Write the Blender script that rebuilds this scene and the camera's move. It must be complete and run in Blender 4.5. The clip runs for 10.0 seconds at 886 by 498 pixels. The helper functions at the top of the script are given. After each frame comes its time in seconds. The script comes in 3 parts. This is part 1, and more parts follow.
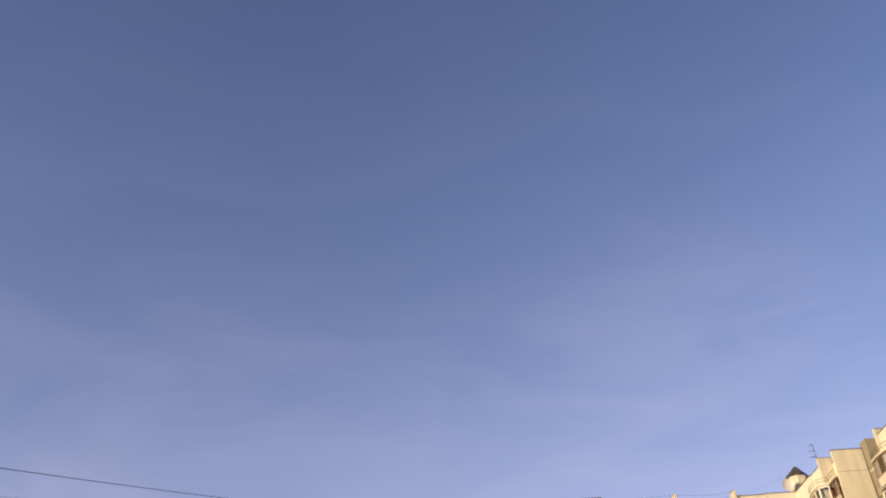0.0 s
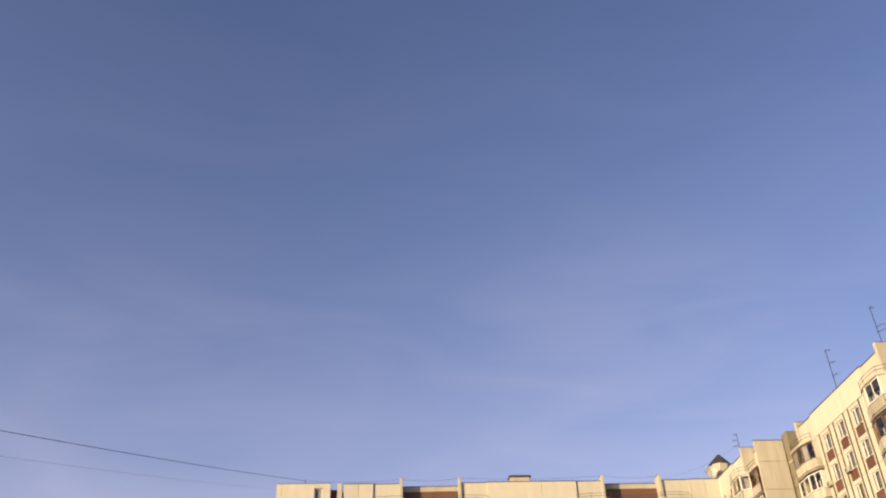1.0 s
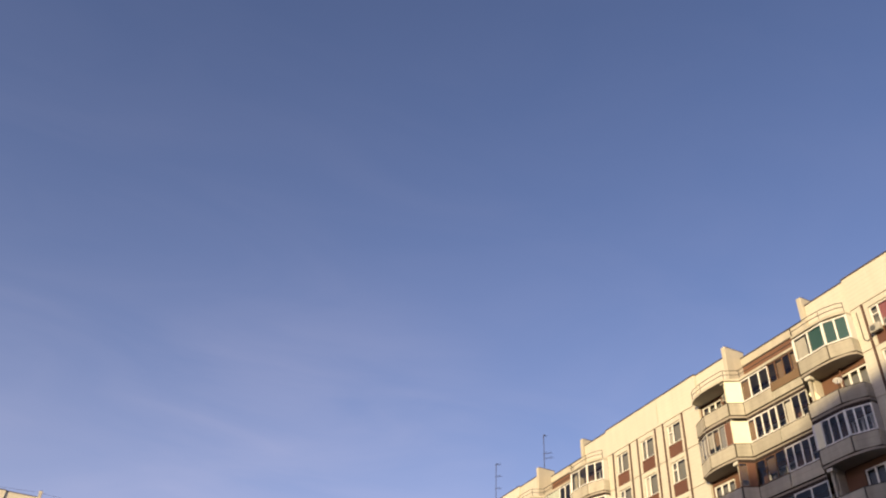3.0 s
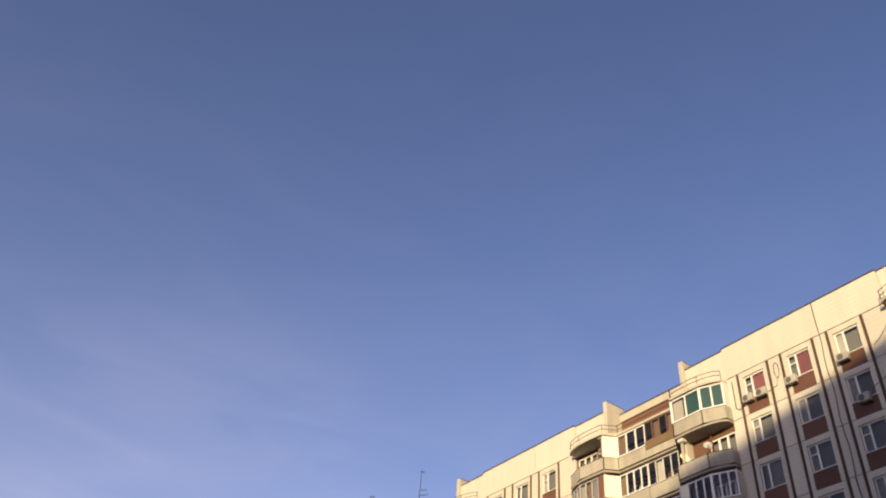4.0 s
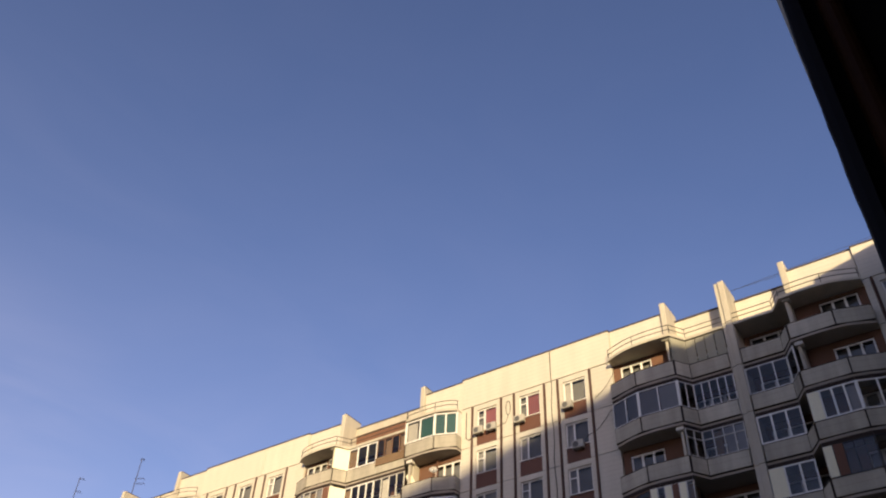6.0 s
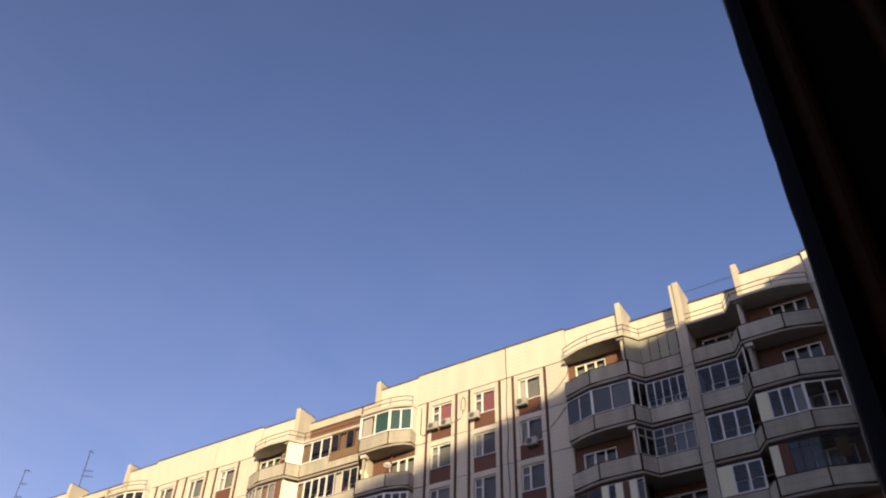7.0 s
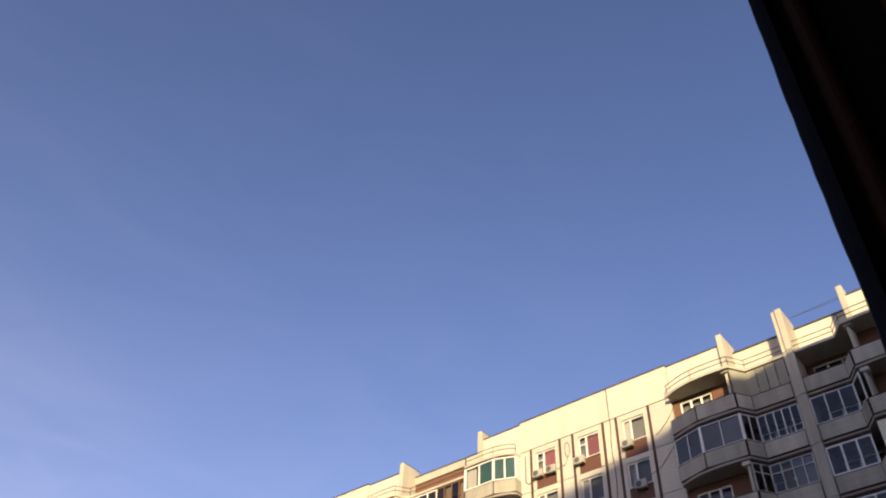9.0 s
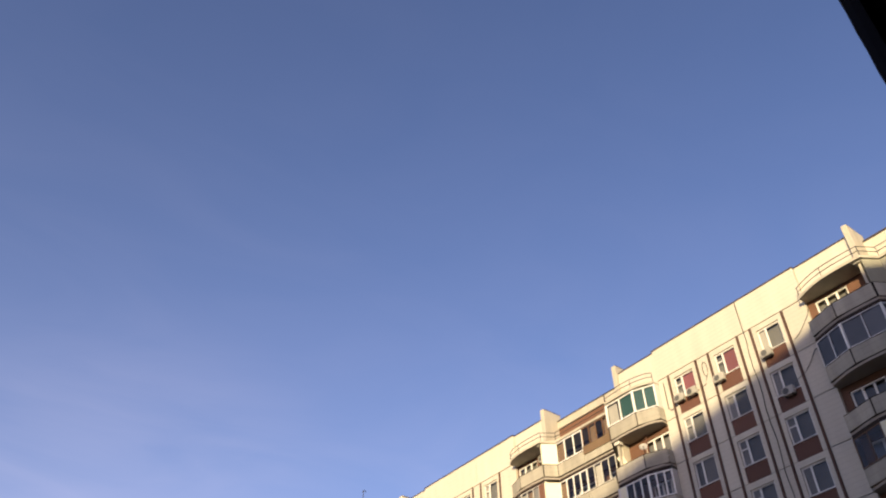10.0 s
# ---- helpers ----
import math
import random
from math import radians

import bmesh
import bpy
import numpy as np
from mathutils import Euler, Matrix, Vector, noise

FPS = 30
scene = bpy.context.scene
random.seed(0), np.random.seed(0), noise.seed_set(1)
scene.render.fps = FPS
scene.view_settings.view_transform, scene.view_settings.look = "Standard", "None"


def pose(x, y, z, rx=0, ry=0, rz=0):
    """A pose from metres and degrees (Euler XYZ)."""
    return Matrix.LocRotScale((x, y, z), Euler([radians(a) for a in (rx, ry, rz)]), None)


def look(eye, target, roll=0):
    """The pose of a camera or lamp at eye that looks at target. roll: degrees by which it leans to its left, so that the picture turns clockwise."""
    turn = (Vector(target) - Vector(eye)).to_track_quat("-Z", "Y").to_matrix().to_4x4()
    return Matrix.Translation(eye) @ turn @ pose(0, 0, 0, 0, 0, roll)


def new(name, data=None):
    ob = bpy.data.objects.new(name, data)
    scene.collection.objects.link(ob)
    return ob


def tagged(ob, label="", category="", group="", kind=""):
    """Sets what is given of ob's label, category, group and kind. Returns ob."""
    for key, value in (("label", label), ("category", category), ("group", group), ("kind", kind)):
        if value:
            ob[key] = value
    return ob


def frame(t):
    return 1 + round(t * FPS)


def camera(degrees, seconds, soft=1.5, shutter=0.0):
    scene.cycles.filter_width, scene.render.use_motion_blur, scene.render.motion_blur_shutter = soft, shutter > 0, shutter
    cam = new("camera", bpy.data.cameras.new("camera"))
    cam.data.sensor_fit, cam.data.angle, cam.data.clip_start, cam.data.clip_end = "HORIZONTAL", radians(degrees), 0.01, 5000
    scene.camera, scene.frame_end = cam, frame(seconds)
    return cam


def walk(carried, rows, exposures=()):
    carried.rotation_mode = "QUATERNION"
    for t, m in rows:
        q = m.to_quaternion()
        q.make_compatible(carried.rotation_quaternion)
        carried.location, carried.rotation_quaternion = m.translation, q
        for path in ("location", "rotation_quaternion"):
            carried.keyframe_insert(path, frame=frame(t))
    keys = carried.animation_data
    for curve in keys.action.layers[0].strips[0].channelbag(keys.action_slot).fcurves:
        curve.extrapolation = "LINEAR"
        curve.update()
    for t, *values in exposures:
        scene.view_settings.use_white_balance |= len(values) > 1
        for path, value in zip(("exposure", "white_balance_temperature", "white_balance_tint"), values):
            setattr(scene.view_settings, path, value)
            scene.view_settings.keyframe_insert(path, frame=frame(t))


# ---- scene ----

# ---- camera and walk ----
cam = camera(55.54, 10.0, soft=2.1)
EYE = 6.45  # eye height over the ground, at a third-floor window
# seconds, y, yaw, pitch, roll
ROWS = [
    (0.0, 0.110, 3.17, 35.62, 2.54), (0.5, 0.110, 1.06, 33.25, 2.54), (1.0, 0.110, -1.93, 33.66, 1.48),
    (1.5, 0.110, -7.09, 34.32, 0.84), (2.0, 0.110, -12.65, 35.08, -0.75), (2.5, 0.110, -17.69, 35.63, -1.17),
    (3.0, 0.110, -26.66, 37.81, -2.68), (3.2, 0.110, -27.96, 38.14, -2.94), (4.3, 0.110, -39.78, 41.49, -2.62),
    (4.5, 0.110, -41.95, 42.05, -1.31), (5.0, 0.110, -48.76, 42.94, -2.82), (5.5, 0.108, -52.86, 42.39, -2.89),
    (7.0, 0.0893, -58.19, 41.82, -1.41), (7.5, 0.0824, -59.30, 41.80, -1.07), (8.0, 0.0722, -59.36, 44.78, -1.16),
    (8.5, 0.0502, -55.46, 46.80, -2.16), (9.0, 0.0443, -50.66, 44.78, -2.23), (9.5, 0.0176, -44.89, 43.05, -0.31),
    (10.0, 0.0009, -38.00, 41.49, 0.99)]
walk(cam, [(t, pose(0, y, EYE, 90 + pitch, roll, yaw)) for t, y, yaw, pitch, roll in ROWS],
     exposures=[(0.0, 0.62, 6900, 40), (3.0, 0.56, 6900, 40), (4.5, 0.56, 6800, 41), (5.5, 0.60, 6780, 41), (7.0, 0.68, 6750, 40), (7.6, 0.82, 6750, 40), (9.0, 0.83, 6750, 40), (9.5, 0.76, 6750, 40), (10.0, 0.76, 6700, 40)])

# ---- sky and sun ----
SUN_EL, SUN_DIR = 7.7, Vector((0.83, 0.56))
w = bpy.data.worlds.new("sky")
scene.world = w
w.use_nodes = True
wn, wl = w.node_tree.nodes, w.node_tree.links
sky = wn.new("ShaderNodeTexSky")
sky.sky_type, sky.sun_disc = "NISHITA", False
sky.sun_elevation, sky.sun_rotation = radians(SUN_EL), radians(236)
sky.altitude, sky.air_density, sky.dust_density, sky.ozone_density = 150, 1.0, 1.7, 3.1
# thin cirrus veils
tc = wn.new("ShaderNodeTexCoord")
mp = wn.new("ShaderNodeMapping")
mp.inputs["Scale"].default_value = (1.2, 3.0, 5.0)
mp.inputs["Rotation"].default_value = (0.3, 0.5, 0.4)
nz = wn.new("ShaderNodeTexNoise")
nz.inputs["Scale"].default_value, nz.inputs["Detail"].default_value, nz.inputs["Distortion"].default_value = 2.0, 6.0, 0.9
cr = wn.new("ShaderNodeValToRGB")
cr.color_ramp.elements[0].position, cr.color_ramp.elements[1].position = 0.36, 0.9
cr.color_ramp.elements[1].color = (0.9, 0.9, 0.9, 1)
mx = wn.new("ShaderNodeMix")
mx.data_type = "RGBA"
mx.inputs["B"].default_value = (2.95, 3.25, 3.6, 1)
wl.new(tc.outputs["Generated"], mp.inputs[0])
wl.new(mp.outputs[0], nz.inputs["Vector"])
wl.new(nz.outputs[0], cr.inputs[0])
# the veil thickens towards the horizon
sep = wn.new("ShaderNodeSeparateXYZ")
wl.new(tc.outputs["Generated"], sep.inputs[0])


def sky_math(op, a, b):
    k = wn.new("ShaderNodeMath")
    k.operation, k.use_clamp = op, True
    for i, v in enumerate((a, b)):
        if isinstance(v, (int, float)):
            k.inputs[i].default_value = v
        else:
            wl.new(v, k.inputs[i])
    return k.outputs[0]


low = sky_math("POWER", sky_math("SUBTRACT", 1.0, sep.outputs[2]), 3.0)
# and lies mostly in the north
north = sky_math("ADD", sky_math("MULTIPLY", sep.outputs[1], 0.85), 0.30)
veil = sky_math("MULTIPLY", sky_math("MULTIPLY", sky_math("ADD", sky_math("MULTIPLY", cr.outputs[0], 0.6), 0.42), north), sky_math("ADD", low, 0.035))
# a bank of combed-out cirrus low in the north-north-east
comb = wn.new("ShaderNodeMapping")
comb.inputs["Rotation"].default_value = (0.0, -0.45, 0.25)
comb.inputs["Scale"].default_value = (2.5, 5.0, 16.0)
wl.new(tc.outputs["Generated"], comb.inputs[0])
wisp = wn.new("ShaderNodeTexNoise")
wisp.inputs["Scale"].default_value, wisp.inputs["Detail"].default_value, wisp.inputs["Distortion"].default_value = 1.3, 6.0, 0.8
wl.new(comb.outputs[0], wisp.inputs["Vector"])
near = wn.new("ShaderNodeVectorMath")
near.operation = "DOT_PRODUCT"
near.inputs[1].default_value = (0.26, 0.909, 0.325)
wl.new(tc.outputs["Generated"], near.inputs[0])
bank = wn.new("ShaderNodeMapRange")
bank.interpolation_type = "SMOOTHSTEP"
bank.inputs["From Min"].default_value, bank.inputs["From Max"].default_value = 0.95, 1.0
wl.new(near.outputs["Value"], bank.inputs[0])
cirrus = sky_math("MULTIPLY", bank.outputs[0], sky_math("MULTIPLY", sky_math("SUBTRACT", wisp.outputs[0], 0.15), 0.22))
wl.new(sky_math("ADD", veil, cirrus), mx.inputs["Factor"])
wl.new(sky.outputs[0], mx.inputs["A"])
# clear winter air: the blue deepens steadily towards the zenith
deep = wn.new("ShaderNodeVectorMath")
deep.operation = "SCALE"
rise = wn.new("ShaderNodeMapRange")
rise.inputs["From Min"].default_value, rise.inputs["From Max"].default_value = 0.3, 0.95
rise.inputs["To Min"].default_value, rise.inputs["To Max"].default_value = 1.04, 0.88
wl.new(sep.outputs[2], rise.inputs[0])
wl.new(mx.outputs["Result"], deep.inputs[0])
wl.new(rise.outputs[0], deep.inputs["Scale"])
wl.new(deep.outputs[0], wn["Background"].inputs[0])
wn["Background"].inputs[1].default_value = 0.15
sun = new("sun", bpy.data.lights.new("sun", "SUN"))
sun.data.energy, sun.data.angle, sun.data.color = 4.1, radians(1.5), (1.0, 0.945, 0.47)
h = SUN_DIR.normalized()
sun.matrix_world = look((-60, -60, 60), (-60 + h.x, -60 + h.y, 60 - math.tan(radians(SUN_EL))))


# ---- materials ----
def mat(name, color, rough=0.8, vary=0.06, grain=8.0, stain=0.12, bump=0.15, streak=False, metal=0.0, courses=0.0, spec=0.4):
    """A surface with grain, larger stains, piece to piece variation and fine relief."""
    m = bpy.data.materials.new(name)
    m.use_nodes = True
    n, l = m.node_tree.nodes, m.node_tree.links
    p = n["Principled BSDF"]
    p.inputs["Roughness"].default_value, p.inputs["Metallic"].default_value = rough, metal
    p.inputs["Specular IOR Level"].default_value = spec
    geo = n.new("ShaderNodeNewGeometry")
    fine = n.new("ShaderNodeTexNoise")
    fine.inputs["Scale"].default_value, fine.inputs["Detail"].default_value = grain, 6.0
    l.new(geo.outputs["Position"], fine.inputs["Vector"])
    big = n.new("ShaderNodeTexNoise")
    big.inputs["Scale"].default_value, big.inputs["Detail"].default_value = 0.9, 5.0
    mp = n.new("ShaderNodeMapping")
    mp.inputs["Scale"].default_value = (1.6, 1.6, 0.25) if streak else (1, 1, 1)
    l.new(geo.outputs["Position"], mp.inputs[0])
    l.new(mp.outputs[0], big.inputs["Vector"])
    inf = n.new("ShaderNodeObjectInfo")

    def math_node(op, a, b, c=None):
        k = n.new("ShaderNodeMath")
        k.operation = op
        for i, v in enumerate((a, b, c)):
            if v is None:
                continue
            if isinstance(v, (int, float)):
                k.inputs[i].default_value = v
            else:
                l.new(v, k.inputs[i])
        return k.outputs[0]

    a = math_node("MULTIPLY_ADD", inf.outputs["Random"], 2 * vary, 1 - vary)
    b = math_node("MULTIPLY_ADD", big.outputs[0], -2 * stain, 1 + stain)
    c = math_node("MULTIPLY_ADD", fine.outputs[0], 0.16, 0.92)
    f = math_node("MULTIPLY", math_node("MULTIPLY", a, b), c)
    height = fine.outputs[0]
    if courses:
        sep = n.new("ShaderNodeSeparateXYZ")
        l.new(geo.outputs["Position"], sep.inputs[0])
        r = math_node("FRACT", math_node("DIVIDE", sep.outputs[2], courses), 0)
        g = math_node("LESS_THAN", r, 0.09)
        f = math_node("MULTIPLY", f, math_node("MULTIPLY_ADD", g, -0.14, 1.0))
        height = math_node("MULTIPLY_ADD", g, -1.5, fine.outputs[0])
    col = n.new("ShaderNodeVectorMath")
    col.operation = "SCALE"
    col.inputs[0].default_value = color
    l.new(f, col.inputs["Scale"])
    l.new(col.outputs[0], p.inputs["Base Color"])
    if bump:
        bp = n.new("ShaderNodeBump")
        bp.inputs["Strength"].default_value, bp.inputs["Distance"].default_value = bump, 0.02
        l.new(height, bp.inputs["Height"])
        l.new(bp.outputs[0], p.inputs["Normal"])
    return m


def glass_mat(name, tint):
    m = bpy.data.materials.new(name)
    m.use_nodes = True
    n, l = m.node_tree.nodes, m.node_tree.links
    n.remove(n["Principled BSDF"])
    clear, gloss, mix, fr = n.new("ShaderNodeBsdfTransparent"), n.new("ShaderNodeBsdfGlossy"), n.new("ShaderNodeMixShader"), n.new("ShaderNodeFresnel")
    clear.inputs[0].default_value = (*tint, 1)
    gloss.inputs["Roughness"].default_value = 0.03
    fr.inputs[0].default_value = 1.62
    l.new(fr.outputs[0], mix.inputs[0])
    l.new(clear.outputs[0], mix.inputs[1])
    l.new(gloss.outputs[0], mix.inputs[2])
    l.new(mix.outputs[0], n["Material Output"].inputs[0])
    return m


PANEL = mat("tiled_concrete_panel", (0.505, 0.472, 0.40), 0.75, 0.05, 9, 0.13, 0.2, True, courses=0.27)
SMOOTH = mat("painted_concrete", (0.42, 0.385, 0.315), 0.8, 0.06, 7, 0.32, 0.2, True)
PARAPET = mat("balcony_concrete", (0.37, 0.342, 0.28), 0.8, 0.16, 7, 0.5, 0.25, True, courses=0.36)
# for open joints, and for gap shadows painted as dark strips
JOINT_SHADE = mat("dark_joint_and_gap_shade", (0.028, 0.016, 0.012), 0.9, 0.03, 12, 0.1, 0.1)
SLOT = mat("brown_slot_strip", (0.08, 0.04, 0.03), 0.85, 0.1, 12, 0.2, 0.1)
BROWN = mat("brown_tile", (0.116, 0.050, 0.033), 0.7, 0.12, 14, 0.12, 0.2)
PIER_BROWN = mat("brown_grey_concrete", (0.19, 0.165, 0.12), 0.85, 0.05, 7, 0.25, 0.2, True)
BRICK = mat("red_brown_wall", (0.14, 0.068, 0.042), 0.85, 0.08, 14, 0.15, 0.25, courses=0.14)
SLAB = mat("slab_concrete", (0.30, 0.265, 0.225), 0.9, 0.05, 6, 0.2, 0.2)
WHITE = mat("white_plastic", (0.70, 0.69, 0.655), 0.35, 0.04, 20, 0.05, 0.02)
WOOD = mat("brown_wood_frame", (0.17, 0.09, 0.05), 0.6, 0.2, 20, 0.15, 0.1)
OLD = mat("weathered_white_frame", (0.50, 0.48, 0.44), 0.6, 0.15, 20, 0.2, 0.1)
STEEL = mat("dark_steel", (0.035, 0.032, 0.034), 0.6, 0.05, 20, 0.1, 0.05, metal=0.0)
FLASH = mat("roof_flashing", (0.055, 0.045, 0.05), 0.6, 0.05, 10, 0.15, 0.05)
ROOF = mat("bitumen_roof", (0.06, 0.06, 0.062), 0.95, 0.03, 6, 0.2, 0.2)
# dim tone puts the gloom of rooms into shallow backing sheets
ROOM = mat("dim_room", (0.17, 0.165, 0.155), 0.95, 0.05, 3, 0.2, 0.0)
# near-black: the darkness of the unlit room is put into this colour
DARKROOM = mat("unlit_room_black", (0.006, 0.005, 0.0045), 0.95, 0.03, 30, 0.1, 0.1, spec=0.05)
CURTAIN = mat("curtain_cloth", (0.36, 0.34, 0.31), 0.9, 0.3, 12, 0.15, 0.1)
TAN = mat("tan_cloth", (0.19, 0.12, 0.07), 0.9, 0.2, 12, 0.2, 0.1)
GREY = mat("grey_cloth", (0.27, 0.265, 0.27), 0.9, 0.25, 12, 0.2, 0.1)
ROSE = mat("rose_curtain", (0.24, 0.085, 0.09), 0.9, 0.1, 12, 0.15, 0.1)
TEAL = mat("teal_film", (0.03, 0.085, 0.075), 0.4, 0.1, 6, 0.15, 0.0)
CLAD = mat("grey_cladding_sheet", (0.27, 0.26, 0.20), 0.7, 0.08, 6, 0.25, 0.1, True)
SHEET = mat("white_sheet_cladding", (0.76, 0.72, 0.53), 0.6, 0.03, 6, 0.05, 0.02)
MINT = mat("pale_green_sheet", (0.36, 0.40, 0.33), 0.6, 0.06, 6, 0.15, 0.05, True)
RUST = mat("red_brown_board", (0.14, 0.062, 0.04), 0.8, 0.15, 10, 0.3, 0.15, True)
GRILLE = mat("fan_grille_grey", (0.09, 0.088, 0.085), 0.6, 0.1, 20, 0.1, 0.05)
ACBODY = mat("air_conditioner_shell", (0.34, 0.325, 0.285), 0.5, 0.15, 20, 0.1, 0.02)
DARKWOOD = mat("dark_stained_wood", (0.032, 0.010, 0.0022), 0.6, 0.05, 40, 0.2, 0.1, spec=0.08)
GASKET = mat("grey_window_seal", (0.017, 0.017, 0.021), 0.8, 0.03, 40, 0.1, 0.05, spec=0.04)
GROUND = mat("asphalt_yard", (0.06, 0.06, 0.06), 0.95, 0.03, 4, 0.25, 0.2)
GLASS = glass_mat("window_glass", (0.80, 0.82, 0.85))


# ---- mesh helpers ----
def shape(name, boxes, bevel=0.0):
    """One mesh of boxes (x0, x1, y0, y1, z0, z1), with worn edges if bevel is given."""
    bm = bmesh.new()
    if name == "pane":
        # thin glass: one face that looks outwards
        x0, x1, y0, y1, z0, z1 = boxes[0]
        bm.faces.new([bm.verts.new(v) for v in ((x0, y0, z0), (x1, y0, z0), (x1, y0, z1), (x0, y0, z1))])
        boxes, bevel = (), 0.0
    for x0, x1, y0, y1, z0, z1 in boxes:
        c = ((x0 + x1) / 2, (y0 + y1) / 2, (z0 + z1) / 2)
        bmesh.ops.create_cube(bm, size=1, matrix=Matrix.LocRotScale(c, None, (abs(x1 - x0), abs(y1 - y0), abs(z1 - z0))))
    if bevel:
        bmesh.ops.bevel(bm, geom=list(bm.edges), offset=bevel, segments=1, affect="EDGES")
    me = bpy.data.meshes.new(name)
    bm.to_mesh(me)
    bm.free()
    return me


def prism(name, pts, z0, z1, bevel=0.0):
    """A flat slab with the outline pts (x, y), between two heights."""
    bm = bmesh.new()
    low = [bm.verts.new((x, y, z0)) for x, y in pts]
    top = [bm.verts.new((x, y, z1)) for x, y in pts]
    n = len(pts)
    bm.faces.new(low[::-1])
    bm.faces.new(top)
    for i in range(n):
        bm.faces.new((low[i], low[(i + 1) % n], top[(i + 1) % n], top[i]))
    bmesh.ops.recalc_face_normals(bm, faces=bm.faces)
    if bevel:
        bmesh.ops.bevel(bm, geom=list(bm.edges), offset=bevel, segments=1, affect="EDGES")
    me = bpy.data.meshes.new(name)
    bm.to_mesh(me)
    bm.free()
    return me


def lattice(name, xs, zs, open_cells, y0, y1):
    """A plate between two depths, cut into cells by xs and zs, with some cells left open."""
    bm = bmesh.new()
    v = {}

    def vert(i, j, y):
        if (i, j, y) not in v:
            v[i, j, y] = bm.verts.new((xs[i], y, zs[j]))
        return v[i, j, y]
    nx, nz = len(xs) - 1, len(zs) - 1

    def solid(i, j):
        return 0 <= i < nx and 0 <= j < nz and (i, j) not in open_cells
    for i in range(nx):
        for j in range(nz):
            if not solid(i, j):
                continue
            bm.faces.new([vert(i, j, y0), vert(i + 1, j, y0), vert(i + 1, j + 1, y0), vert(i, j + 1, y0)])
            bm.faces.new([vert(i, j + 1, y1), vert(i + 1, j + 1, y1), vert(i + 1, j, y1), vert(i, j, y1)])
            for (di, dj), (a, b) in (((-1, 0), ((i, j + 1), (i, j))), ((1, 0), ((i + 1, j), (i + 1, j + 1))), ((0, -1), ((i, j), (i + 1, j))), ((0, 1), ((i + 1, j + 1), (i, j + 1)))):
                if not solid(i + di, j + dj):
                    bm.faces.new([vert(*b, y0), vert(*a, y0), vert(*a, y1), vert(*b, y1)])
    bmesh.ops.recalc_face_normals(bm, faces=bm.faces)
    me = bpy.data.meshes.new(name)
    bm.to_mesh(me)
    bm.free()
    return me


def grille(name, run, ht, bars, b, y0, y1, cross=None):
    """A frame round a run of lights; bars: (centre, half width) of the uprights; cross: height of a bar in the first light."""
    xs = [0, b]
    for c, k in bars:
        xs += [c - k, c + k]
    xs += [run - b, run]
    zs = [0, b] + ([cross, cross + 0.06] if cross else []) + [ht - b, ht]
    cells = set()
    for i in range(1, len(xs) - 1, 2):
        for j in range(1, len(zs) - 2):
            if cross and j == 2 and i == 1:
                continue
            cells.add((i, j))
    return lattice(name, xs, zs, cells, y0, y1)


def tubes(name, runs, r, sides=6):
    """Round bars along runs of points; each run is one unbroken tube."""
    bm = bmesh.new()
    for run in runs:
        run = [Vector(p) for p in run]
        rings = []
        for i, p in enumerate(run):
            d = (run[min(i + 1, len(run) - 1)] - run[max(i - 1, 0)]).normalized()
            u = d.orthogonal().normalized() if abs(d.z) > 0.9 else d.cross(Vector((0, 0, 1))).normalized()
            v = d.cross(u)
            rings.append([bm.verts.new(p + (u * math.cos(2 * math.pi * k / sides) + v * math.sin(2 * math.pi * k / sides)) * r) for k in range(sides)])
        for a, b in zip(rings, rings[1:]):
            for k in range(sides):
                bm.faces.new((a[k], a[(k + 1) % sides], b[(k + 1) % sides], b[k]))
        bm.faces.new(rings[0][::-1])
        bm.faces.new(rings[-1])
    bmesh.ops.recalc_face_normals(bm, faces=bm.faces)
    me = bpy.data.meshes.new(name)
    bm.to_mesh(me)
    bm.free()
    return me


CACHE = {}


def cached(key, make):
    if key not in CACHE:
        CACHE[key] = make()
    return CACHE[key]


def part(name, me, material, parent, label="", at=(0, 0, 0), turn=0.0):
    """Link a mesh as one object under a thing or a part."""
    if not me.materials:
        me.materials.append(material)
    ob = new(name, me)
    ob.parent = parent
    ob.location, ob.rotation_euler = at, (0, 0, turn)
    if material == GLASS:
        ob.visible_shadow = False
    return tagged(ob, label) if label else ob


def empty(name, m, label, category, group="", kind=""):
    ob = new(name)
    ob.matrix_world = m
    return tagged(ob, label, category, group, kind)


# ---- building module ----
STOREY, TOP, N = 2.8, EYE + 28.05, 12       # top joint of the top storey
CREST = EYE + 30.2                          # parapet top
HALF = 6.71                                 # half width of a recessed bay
FLATW = 10.46
SLOTS = ((-4.52, -2.42), (-1.50, 0.60), (1.50, 3.61))
random.seed(4)


def level(s):
    """Floor height of the storey s, counted from the top."""
    return TOP - STOREY * (s + 1)


